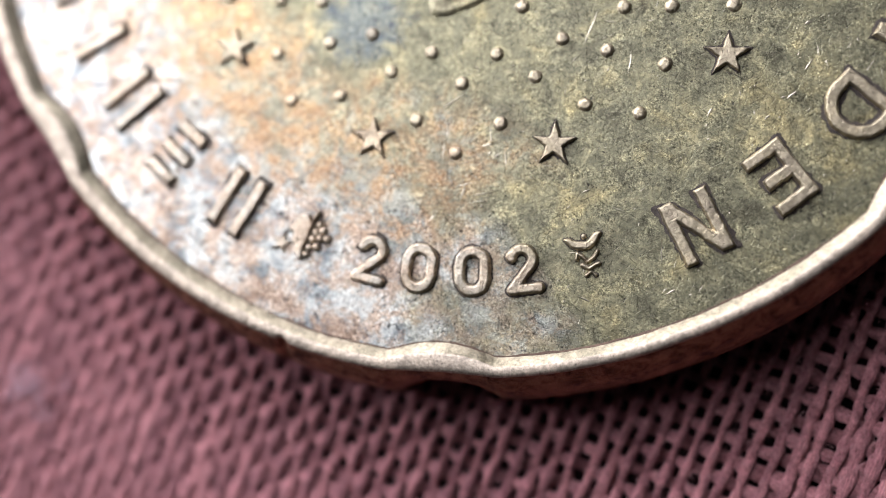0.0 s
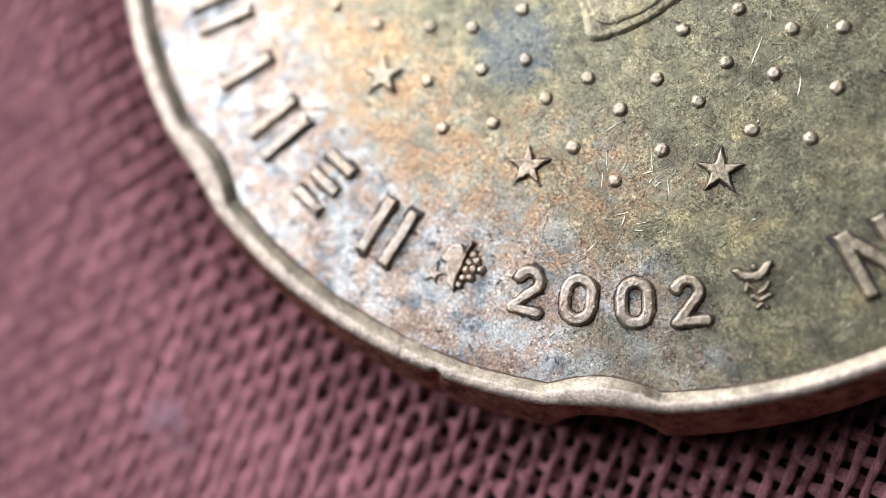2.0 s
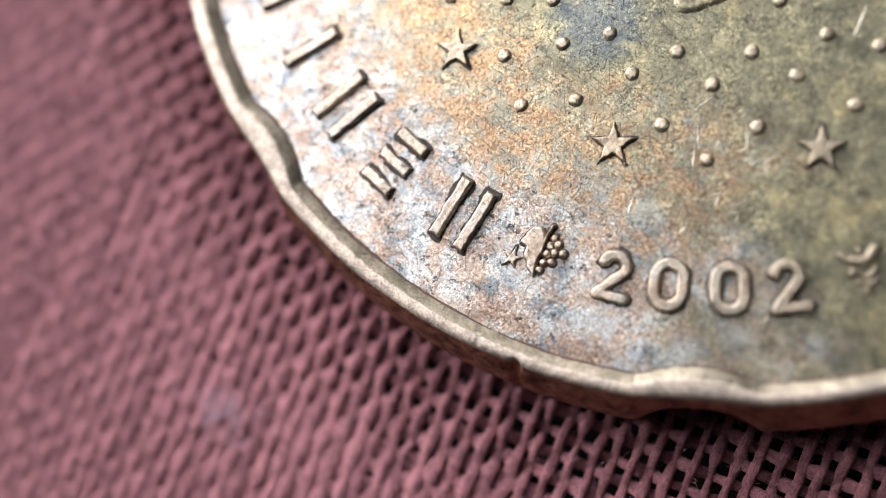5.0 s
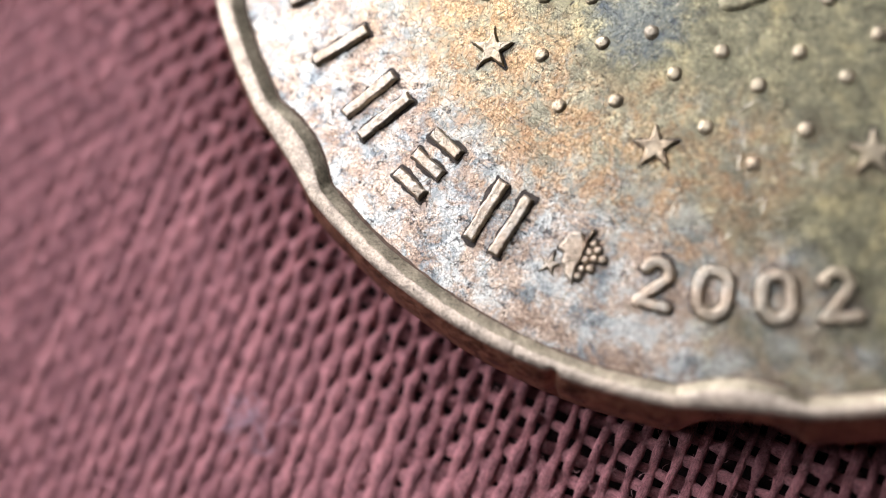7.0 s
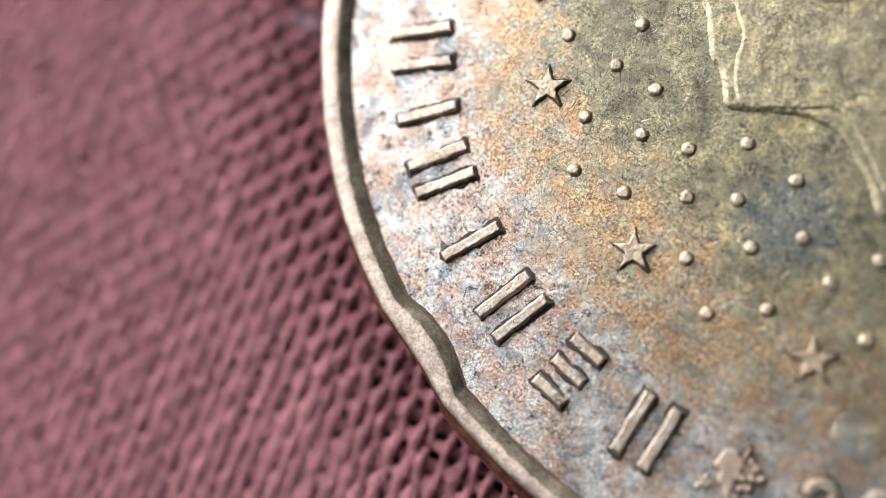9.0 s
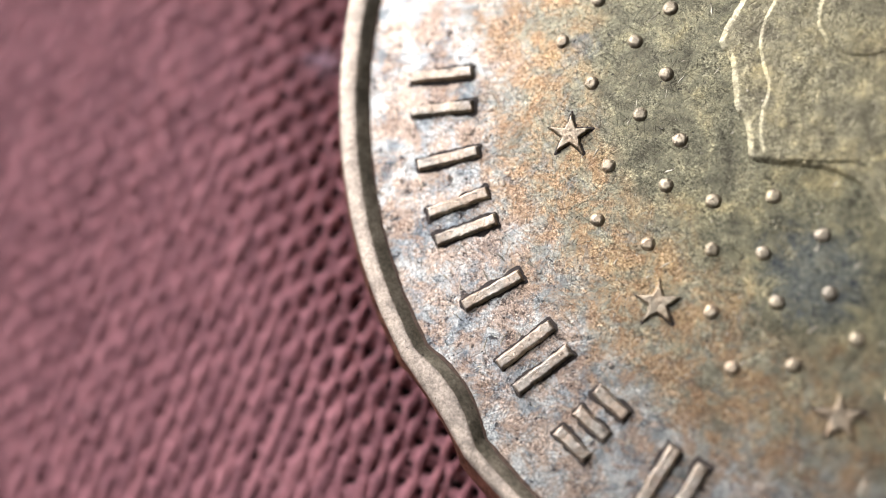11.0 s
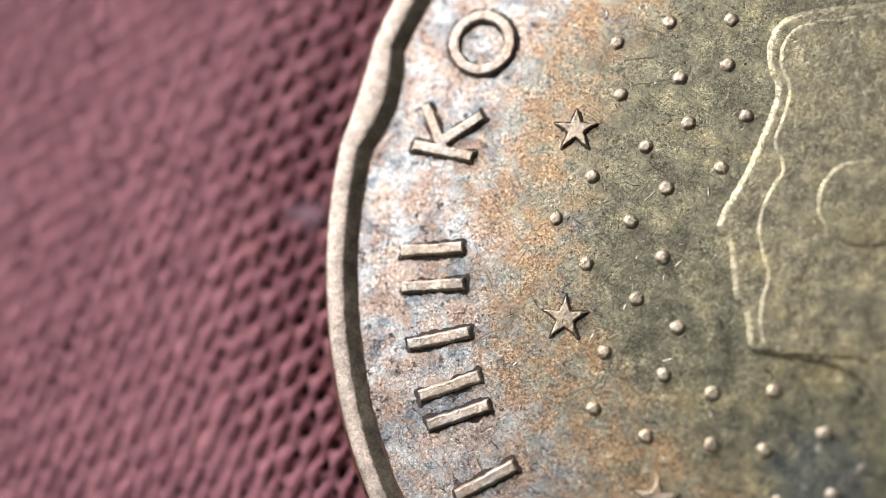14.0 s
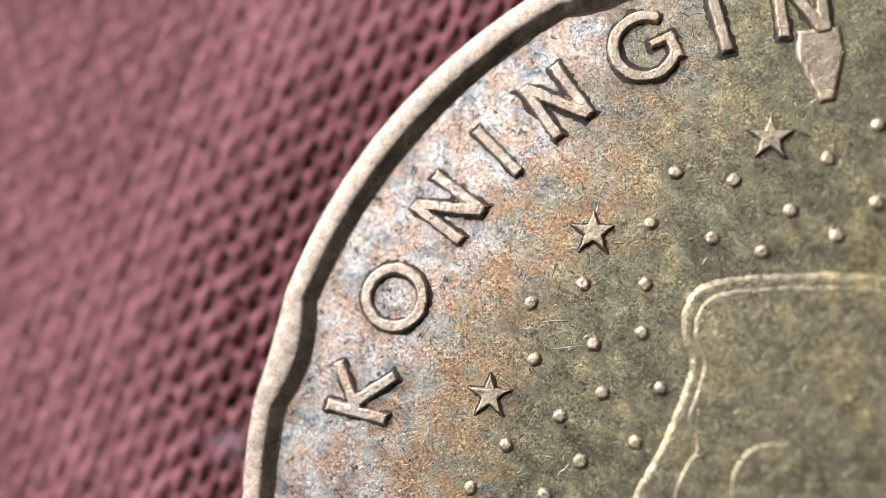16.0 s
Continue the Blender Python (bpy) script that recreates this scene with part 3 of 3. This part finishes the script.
def glyph(ch):
    """The strokes of a capital or digit, as a signed distance, and its half sizes. Capitals are 1.22 high, digits 0.92."""
    t = 0.61
    if ch == "I":
        return lambda x, y: bar_d(x, y, (0, -t), (0, t), W), (0.25, 0.75)
    if ch == "N":
        a = 0.47
        return lambda x, y: np.minimum(np.minimum(bar_d(x, y, (-a + W, -t), (-a + W, t), W), bar_d(x, y, (a - W, -t), (a - W, t), W)),
                                       np.maximum(bar_d(x, y, (-a + 0.06, t + 0.1), (a - 0.06, -t - 0.1), W), np.abs(y) - t)), (0.7, 0.75)
    if ch == "K":
        return lambda x, y: np.minimum(bar_d(x, y, (-0.40, -t), (-0.40, t), W),
                                       np.minimum(bar_d(x, y, (-0.38, -0.02), (0.42, t - 0.03), W), bar_d(x, y, (-0.22, 0.06), (0.44, -t + 0.03), W))), (0.75, 0.75)
    if ch == "O":
        return lambda x, y: np.abs(np.hypot(x, y) - 0.54) - W, (0.8, 0.8)
    if ch == "G":
        pts = arc(0, 0, 0.56, 0.57, 48, 318, 26)
        return lambda x, y: np.minimum(line_d(x, y, pts, W), np.minimum(bar_d(x, y, (0.46, -0.50), (0.46, 0.02), W), bar_d(x, y, (0.08, -0.02), (0.56, -0.02), 0.085))), (0.85, 0.85)
    if ch == "E":
        return lambda x, y: np.minimum(np.minimum(bar_d(x, y, (-0.29, -t), (-0.29, t), W), bar_d(x, y, (-0.3, t - W), (0.40, t - W), W)),
                                       np.minimum(bar_d(x, y, (-0.3, 0.0), (0.30, 0.0), W), bar_d(x, y, (-0.3, -t + W), (0.40, -t + W), W))), (0.6, 0.75)
    if ch == "D":
        pts = [(-0.30, t - W)] + arc(-0.08, 0, 0.48, t - W, 90, -90, 20) + [(-0.30, -t + W)]
        return lambda x, y: np.minimum(bar_d(x, y, (-0.37, -t), (-0.37, t), W), line_d(x, y, pts, W)), (0.7, 0.75)
    if ch == "R":
        pts = [(-0.25, t - W)] + arc(0.02, 0.24, 0.27, t - W - 0.24, 90, -90, 14) + [(-0.25, -0.02)]
        return lambda x, y: np.minimum(np.minimum(bar_d(x, y, (-0.32, -t), (-0.32, t), W), line_d(x, y, pts, W)), bar_d(x, y, (-0.05, 0.0), (0.36, -t), W)), (0.65, 0.75)
    if ch == "L":
        return lambda x, y: np.minimum(bar_d(x, y, (-0.27, -t), (-0.27, t), W), bar_d(x, y, (-0.3, -t + W), (0.38, -t + W), W)), (0.6, 0.75)
    if ch == "A":
        return lambda x, y: np.minimum(np.minimum(bar_d(x, y, (-0.45, -t), (-0.03, t), W), bar_d(x, y, (0.45, -t), (0.03, t), W)), bar_d(x, y, (-0.3, -0.25), (0.3, -0.25), 0.09)), (0.75, 0.75)
    if ch == "0":
        pts = arc(0, 0.13, 0.24, 0.24, 0, 180, 14) + arc(0, -0.13, 0.24, 0.24, 180, 360, 14) + [(0.24, 0.13)]
        return lambda x, y: line_d(x, y, pts, 0.115), (0.5, 0.62)
    if ch == "2":
        pts = arc(-0.02, 0.17, 0.20, 0.20, 165, -25, 14) + [(-0.24, -0.37), (0.26, -0.37)]
        return lambda x, y: line_d(x, y, pts, 0.11), (0.5, 0.62)
    # a plain bar, or two, the size of one character
    if ch == "|":
        return lambda x, y: bar_d(x, y, (0, -t), (0, t), W), (0.25, 0.75)
    if ch == "e":
        return lambda x, y: np.minimum(np.minimum(bar_d(x, y, (-0.36, t - W), (0.36, t - W), W), bar_d(x, y, (-0.36, 0), (0.36, 0), W)), bar_d(x, y, (-0.36, -t + W), (0.36, -t + W), W)), (0.6, 0.75)
    gap = 0.27 if ch == "u" else 0.34
    return lambda x, y: np.minimum(bar_d(x, y, (-gap, -t), (-gap, t), W), bar_d(x, y, (gap, -t), (gap, t), W)), (0.65, 0.75)


def star_d(x, y, size):
    pts = [(size * (1 if i % 2 == 0 else 0.40) * math.sin(radians(36 * i)), size * (1 if i % 2 == 0 else 0.40) * math.cos(radians(36 * i))) for i in range(10)]
    return poly_d(x, y, pts)


# the outline of the plain raised shape in the middle
OUTLINE = [(0.3, 4.15), (-1.2, 4.12), (-2.5, 3.98), (-2.92, 3.75), (-3.08, 3.4), (-3.08, 2.9), (-2.88, 2.53), (-3.0, 2.05), (-3.22, 1.42), (-3.47, 0.82), (-3.92, -0.02), (-3.62, -0.31), (-3.57, -0.87), (-3.5, -1.3),
        (-3.31, -1.5), (-3.27, -2.16), (-3.07, -2.23), (-2.05, -2.3), (-1.43, -2.53), (-1.0, -3.2), (-0.78, -3.73), (-0.7, -4.2), (0.2, -3.9), (0.82, -3.48), (1.58, -2.87), (2.2, -2.1), (2.72, -0.8), (3.02, 0.8), (2.87, 2.4), (2.1, 3.65)]


INNER = [(0.3, 3.92), (-1.2, 3.9), (-2.42, 3.76), (-2.72, 3.55), (-2.87, 3.25), (-2.87, 2.85), (-2.66, 2.5), (-2.8, 2.0), (-2.98, 1.45), (-2.72, 1.08), (-2.98, 0.72), (-3.2, 0.05), (-3.1, -0.45), (-2.95, -0.9),
        (-3.12, -1.35), (-3.08, -2.0), (-2.9, -2.22), (-1.95, -2.22), (-1.28, -2.22), (-0.85, -3.1), (-0.55, -3.9), (0.15, -3.7), (0.72, -3.3), (1.42, -2.72), (2.05, -2.0), (2.52, -0.75), (2.82, 0.8), (2.67, 2.3), (1.95, 3.45)]


def rounded(pts, times=2):
    """Cut the corners of a closed outline."""
    for _ in range(times):
        pts = [((3 - 2 * k) / 4 * ax + (1 + 2 * k) / 4 * bx, (3 - 2 * k) / 4 * ay + (1 + 2 * k) / 4 * by) for (ax, ay), (bx, by) in zip(pts, pts[1:] + pts[:1]) for k in (0, 1)]
    return pts


OUTLINE, INNER = rounded(OUTLINE), rounded(INNER)


def coin():
    ob = tagged(new("coin"), "tarnished brass coin with orange and blue stains on maroon cloth", "coin")
    coin_body(ob)
    # capitals round the rim, read clockwise, their tops outward; the seven of a name as plain bars
    ring = [("u", 241.4), ("e", 230.7), ("u", 220.9), ("|", 211.7), ("u", 202.0), ("|", 194.6), ("w", 186.1),
            ("K", 169.3), ("O", 157.6), ("N", 145.2), ("I", 136.3), ("N", 127.3), ("G", 115.4), ("I", 106.7), ("N", 97.6),
            ("D", 79.0), ("E", 68.5), ("R", 58.0), ("N", 42.5), ("E", 32.0), ("D", 21.5), ("E", 11.0), ("R", 1.0), ("L", 351.5), ("A", 342.0), ("N", 332.0), ("D", 321.0), ("E", 309.9), ("N", 299.3)]
    for ch, a in ring:
        dist, half = glyph(ch)
        r = 8.96 + 0.05 * (ch == "G") + 0.13 * (a > 290)
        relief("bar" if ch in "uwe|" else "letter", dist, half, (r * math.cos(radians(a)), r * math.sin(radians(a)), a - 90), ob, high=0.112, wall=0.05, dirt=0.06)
    for ch, a in (("2", 260.5), ("0", 266.5), ("0", 273.0), ("2", 279.1)):
        dist, half = glyph(ch)
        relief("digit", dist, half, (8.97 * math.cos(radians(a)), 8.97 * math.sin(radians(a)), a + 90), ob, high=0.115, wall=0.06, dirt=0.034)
    # twelve stars, all upright
    for i in range(12):
        a = radians(15 + 30 * i)
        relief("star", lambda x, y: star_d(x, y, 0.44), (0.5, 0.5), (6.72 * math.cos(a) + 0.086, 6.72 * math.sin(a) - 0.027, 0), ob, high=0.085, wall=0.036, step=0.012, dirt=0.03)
    # rings of dots
    for r, first, gap in ((6.725, -0.67, 30.0), (6.175, 6.83, 15.0), (5.38, -0.67, 15.0), (4.83, 6.83, 15.0), (4.0, -0.67, 15.0)):
        for i in range(int(360 / gap)):
            a = radians(first + gap * i)
            x, y = r * math.cos(a) + 0.05, r * math.sin(a) - 0.03
            if poly_d(np.array([x]), np.array([y]), OUTLINE)[0] < 0.28:
                continue
            relief("dot", lambda u, v: np.hypot(u, v) - 0.135, (0.19, 0.19), (x, y, 0), ob, high=0.058, wall=0.085, step=0.0165, wear=0.014, power=2.2)
    # the plain raised shape in the middle, in two tiers, and a low round boss on it
    low = relief("medallion", lambda x, y: poly_d(x, y, OUTLINE), (4.3, 4.6), (0, 0, 0), ob, CENTRE, "low raised plain shape with a bright worn edge", high=0.045, wall=0.095, step=0.022, power=1.3, wear=0.009)
    for name, dist, half, place, high in (("upper_tier", lambda x, y: poly_d(x, y, INNER), (4.0, 4.4), (0, 0, 0), 0.025), ("boss", lambda x, y: np.hypot(x, y) - 0.78, (0.9, 0.9), (-1.42, 0.45, 0), 0.02)):
        up = relief(name, dist, half, place, ob, CENTRE, high=high, wall=0.062, step=0.02, power=1.3, wear=0.009)
        up.location.z += (0.041 if name == "upper_tier" else 0.062) * MM
    tab = [(-0.40, 0.62), (0.36, 0.62), (0.40, 0.1), (0.30, -0.2), (0.15, -0.72), (-0.12, -0.74), (-0.34, -0.15), (-0.44, 0.1)]
    a = radians(95.9)
    relief("tab", lambda x, y: poly_d(x, y, tab), (0.6, 0.9), (7.86 * math.cos(a), 7.86 * math.sin(a), 5.9), ob, high=0.07, wall=0.08, step=0.02)
    # the mark before the year: a leaf, its stalk, berries and a small star
    a = radians(252.2)
    mx, my, turn = 8.90 * math.cos(a), 8.90 * math.sin(a), 252.2 + 90

    def at(u, v):
        c, s = math.cos(radians(turn)), math.sin(radians(turn))
        return mx + c * u - s * v, my + s * u + c * v, turn
    leaf = rounded([(-0.3, 0.35), (-0.18, 0.36), (-0.07, 0.22), (-0.06, 0.08), (-0.06, -0.05), (-0.07, -0.19), (-0.06, -0.32), (-0.02, -0.5), (-0.11, -0.43), (-0.19, -0.41), (-0.22, -0.31), (-0.32, -0.25), (-0.33, -0.16), (-0.33, -0.02), (-0.47, -0.02), (-0.47, 0.06), (-0.42, 0.13), (-0.43, 0.19), (-0.37, 0.31)], 1)
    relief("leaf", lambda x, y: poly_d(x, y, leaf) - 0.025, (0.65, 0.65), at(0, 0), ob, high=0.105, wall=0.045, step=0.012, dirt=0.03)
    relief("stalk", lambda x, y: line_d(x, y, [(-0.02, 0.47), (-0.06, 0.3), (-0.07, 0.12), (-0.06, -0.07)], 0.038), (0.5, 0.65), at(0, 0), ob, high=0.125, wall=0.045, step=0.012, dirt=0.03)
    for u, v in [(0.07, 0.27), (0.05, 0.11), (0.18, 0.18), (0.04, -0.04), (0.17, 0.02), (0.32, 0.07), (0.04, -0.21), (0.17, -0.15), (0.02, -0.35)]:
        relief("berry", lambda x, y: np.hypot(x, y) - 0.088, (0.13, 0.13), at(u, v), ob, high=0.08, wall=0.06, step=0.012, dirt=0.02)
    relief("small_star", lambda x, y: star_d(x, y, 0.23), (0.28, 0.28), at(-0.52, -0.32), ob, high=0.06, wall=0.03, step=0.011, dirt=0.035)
    # the mark after the year: a winged staff
    a = radians(286.7)
    mx, my, turn = 8.95 * math.cos(a), 8.95 * math.sin(a), 286.7 + 90
    wing = rounded([(-0.38, 0.42), (-0.25, 0.4), (-0.15, 0.33), (-0.06, 0.28), (0.05, 0.28), (0.16, 0.35), (0.25, 0.42), (0.35, 0.4), (0.27, 0.28), (0.18, 0.19), (0.05, 0.14), (-0.12, 0.15), (-0.24, 0.22), (-0.32, 0.32)], 1)
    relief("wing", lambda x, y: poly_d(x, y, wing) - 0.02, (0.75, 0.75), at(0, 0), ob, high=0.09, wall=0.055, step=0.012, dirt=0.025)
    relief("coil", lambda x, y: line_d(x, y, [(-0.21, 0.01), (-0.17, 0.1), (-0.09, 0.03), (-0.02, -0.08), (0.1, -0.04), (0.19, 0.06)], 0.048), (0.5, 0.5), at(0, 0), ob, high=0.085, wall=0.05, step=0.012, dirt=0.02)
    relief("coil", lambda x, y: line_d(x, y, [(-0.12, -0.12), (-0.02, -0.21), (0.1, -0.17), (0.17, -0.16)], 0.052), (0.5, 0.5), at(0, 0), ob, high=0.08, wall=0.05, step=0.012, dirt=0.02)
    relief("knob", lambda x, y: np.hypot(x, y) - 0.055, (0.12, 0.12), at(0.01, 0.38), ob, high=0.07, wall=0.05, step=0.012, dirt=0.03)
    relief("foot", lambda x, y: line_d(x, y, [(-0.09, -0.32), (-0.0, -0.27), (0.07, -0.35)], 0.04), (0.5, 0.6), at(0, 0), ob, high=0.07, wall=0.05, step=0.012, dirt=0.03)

    foot_line(ob)
    scratches(ob)


def foot_line(parent):
    """A thin brown line of dirt where the field meets the rim."""
    n = 1400
    theta = np.arange(n) * 360 / n
    c, s = np.cos(np.radians(theta)), np.sin(np.radians(theta))
    r = 10.368 - 0.25 * notch(theta)
    wide = 0.022 * (1 + 1.5 * value_noise(9 * c, 9 * s, 1.7) + 1.2 * value_noise(9 * c, 9 * s, 7.0))
    inner = np.stack([(r - wide) * c + OFF[0], (r - wide) * s + OFF[1], np.full(n, THICK + 0.005)], 1)
    up = 0.022 * (1 + 1.2 * value_noise(9 * c + 30, 9 * s, 1.1) + 1.0 * value_noise(9 * c + 50, 9 * s, 6.0))
    outer = np.stack([(r + up) * c + OFF[0], (r + up) * s + OFF[1], THICK + 0.004 + 0.86 * up], 1)
    faces = [(i, n + i, n + (i + 1) % n, (i + 1) % n) for i in range(n)]
    link_mesh("dirt_line", np.concatenate([inner, outer]), faces, BROWN, parent, "thin brown line of dirt along the rim")


def scratches(parent):
    """Short nicks and hairlines in the field: slivers with a raised burr."""
    known = [(-0.22, -6.09, -0.15, -6.64), (0.6, -6.09, 0.65, -6.58), (0.91, -6.67, 0.95, -6.99), (-0.26, -6.5, -0.27, -6.91), (0.32, -7.55, 0.74, -7.46), (0.27, -7.69, 0.64, -7.63), (-1.25, -7.42, -1.32, -7.73),
             (-7.91, -0.99, -7.72, -1.4), (-7.46, -1.03, -7.11, -0.39), (-7.07, -1.33, -6.9, -1.59), (-4.12, 6.72, -3.86, 6.86), (-5.67, 3.04, -4.96, 3.11), (-5.39, 2.59, -4.67, 2.71), (-5.15, 0.39, -4.91, 0.61),
             (2.47, -3.95, 2.25, -4.61), (3.12, -4.71, 3.09, -5.15), (-4.71, -4.17, -4.43, -4.01)]
    lines = [(*k, 0.013) for k in known]
    rng = np.random.default_rng(21)
    while len(lines) < 1700:
        r, a = 10.2 * math.sqrt(rng.random()), 2 * math.pi * rng.random()
        x, y = r * math.cos(a), r * math.sin(a)
        if poly_d(np.array([x]), np.array([y]), OUTLINE)[0] < 0.3 and rng.random() < 0.75:
            continue
        turn = rng.choice([0.5, 1.0, 1.35, 2.4, 2.9]) + rng.normal(0, 0.35)
        size = 0.04 + 0.22 * rng.random() ** 3 + (0.25 if rng.random() < 0.015 else 0)
        lines.append((x, y, x + size * math.cos(turn), y + size * math.sin(turn), 0.007 + 0.011 * rng.random()))
    verts, faces = [], []
    for ax, ay, bx, by, w in lines:
        n = max(2, int(math.hypot(bx - ax, by - ay) / 0.06))
        length = math.hypot(bx - ax, by - ay) + 1e-9
        px, py = -(by - ay) / length, (bx - ax) / length
        bend = rng.normal(0, 0.02) * length
        lift = 0.065 if poly_d(np.array([ax]), np.array([ay]), OUTLINE)[0] < -0.2 else 0.0
        base = len(verts)
        for i in range(n + 1):
            t = i / n
            thick = w * (0.25 + math.sin(math.pi * min(max(t, 0.04), 0.96))) * (1 + 0.5 * rng.normal(0, 0.4))
            off = bend * 4 * t * (1 - t) + rng.normal(0, 0.003)
            cx, cy = ax + (bx - ax) * t + px * off, ay + (by - ay) * t + py * off
            for k, h in ((-1, -0.002), (0.2, 0.35 * w + 0.002), (1, -0.002)):
                verts.append((cx + px * thick * k, cy + py * thick * k, THICK + lift + h))
        for i in range(n):
            a, b = base + 3 * i, base + 3 * i + 3
            faces += [(a, b, b + 1, a + 1), (a + 1, b + 1, b + 2, a + 2)]
    tagged(link_mesh("surface_wear", verts, faces, NICK, parent, "short bright nicks and hairline scratches", smooth=False), kind="stuff")


coin()


def lint(x, y, size, seed):
    """A small tuft of pale fibres lying on the cloth."""
    rng = np.random.default_rng(seed)
    curve = bpy.data.curves.new("lint", "CURVE")
    curve.dimensions, curve.bevel_depth, curve.bevel_resolution = "3D", 0.005 * MM, 1
    for _ in range(44):
        sp = curve.splines.new("POLY")
        sp.points.add(7)
        px, py, a = rng.normal(0, 0.42 * size), rng.normal(0, 0.24 * size), 6.28 * rng.random()
        for i, q in enumerate(sp.points):
            q.co = (MM * (x + px), MM * (y + py), MM * (0.02 + 0.10 * rng.random() * math.sin(math.pi * i / 7)), 1)
            a += rng.normal(0, 0.5)
            px, py = px + 0.09 * size * math.cos(a), py + 0.09 * size * math.sin(a)
    ob = new("lint", curve)
    me = bpy.data.meshes.new_from_object(ob.evaluated_get(bpy.context.evaluated_depsgraph_get()))
    bpy.data.objects.remove(ob)
    me.materials.clear()
    me.materials.append(LINT)
    tagged(new("lint", me), "small tuft of pale bluish fibres lying on the cloth", "lint", "lint on the cloth", "stuff")


lint(-9.63, -11.93, 0.8, 3)
lint(-12.19, 0.37, 0.5, 4)
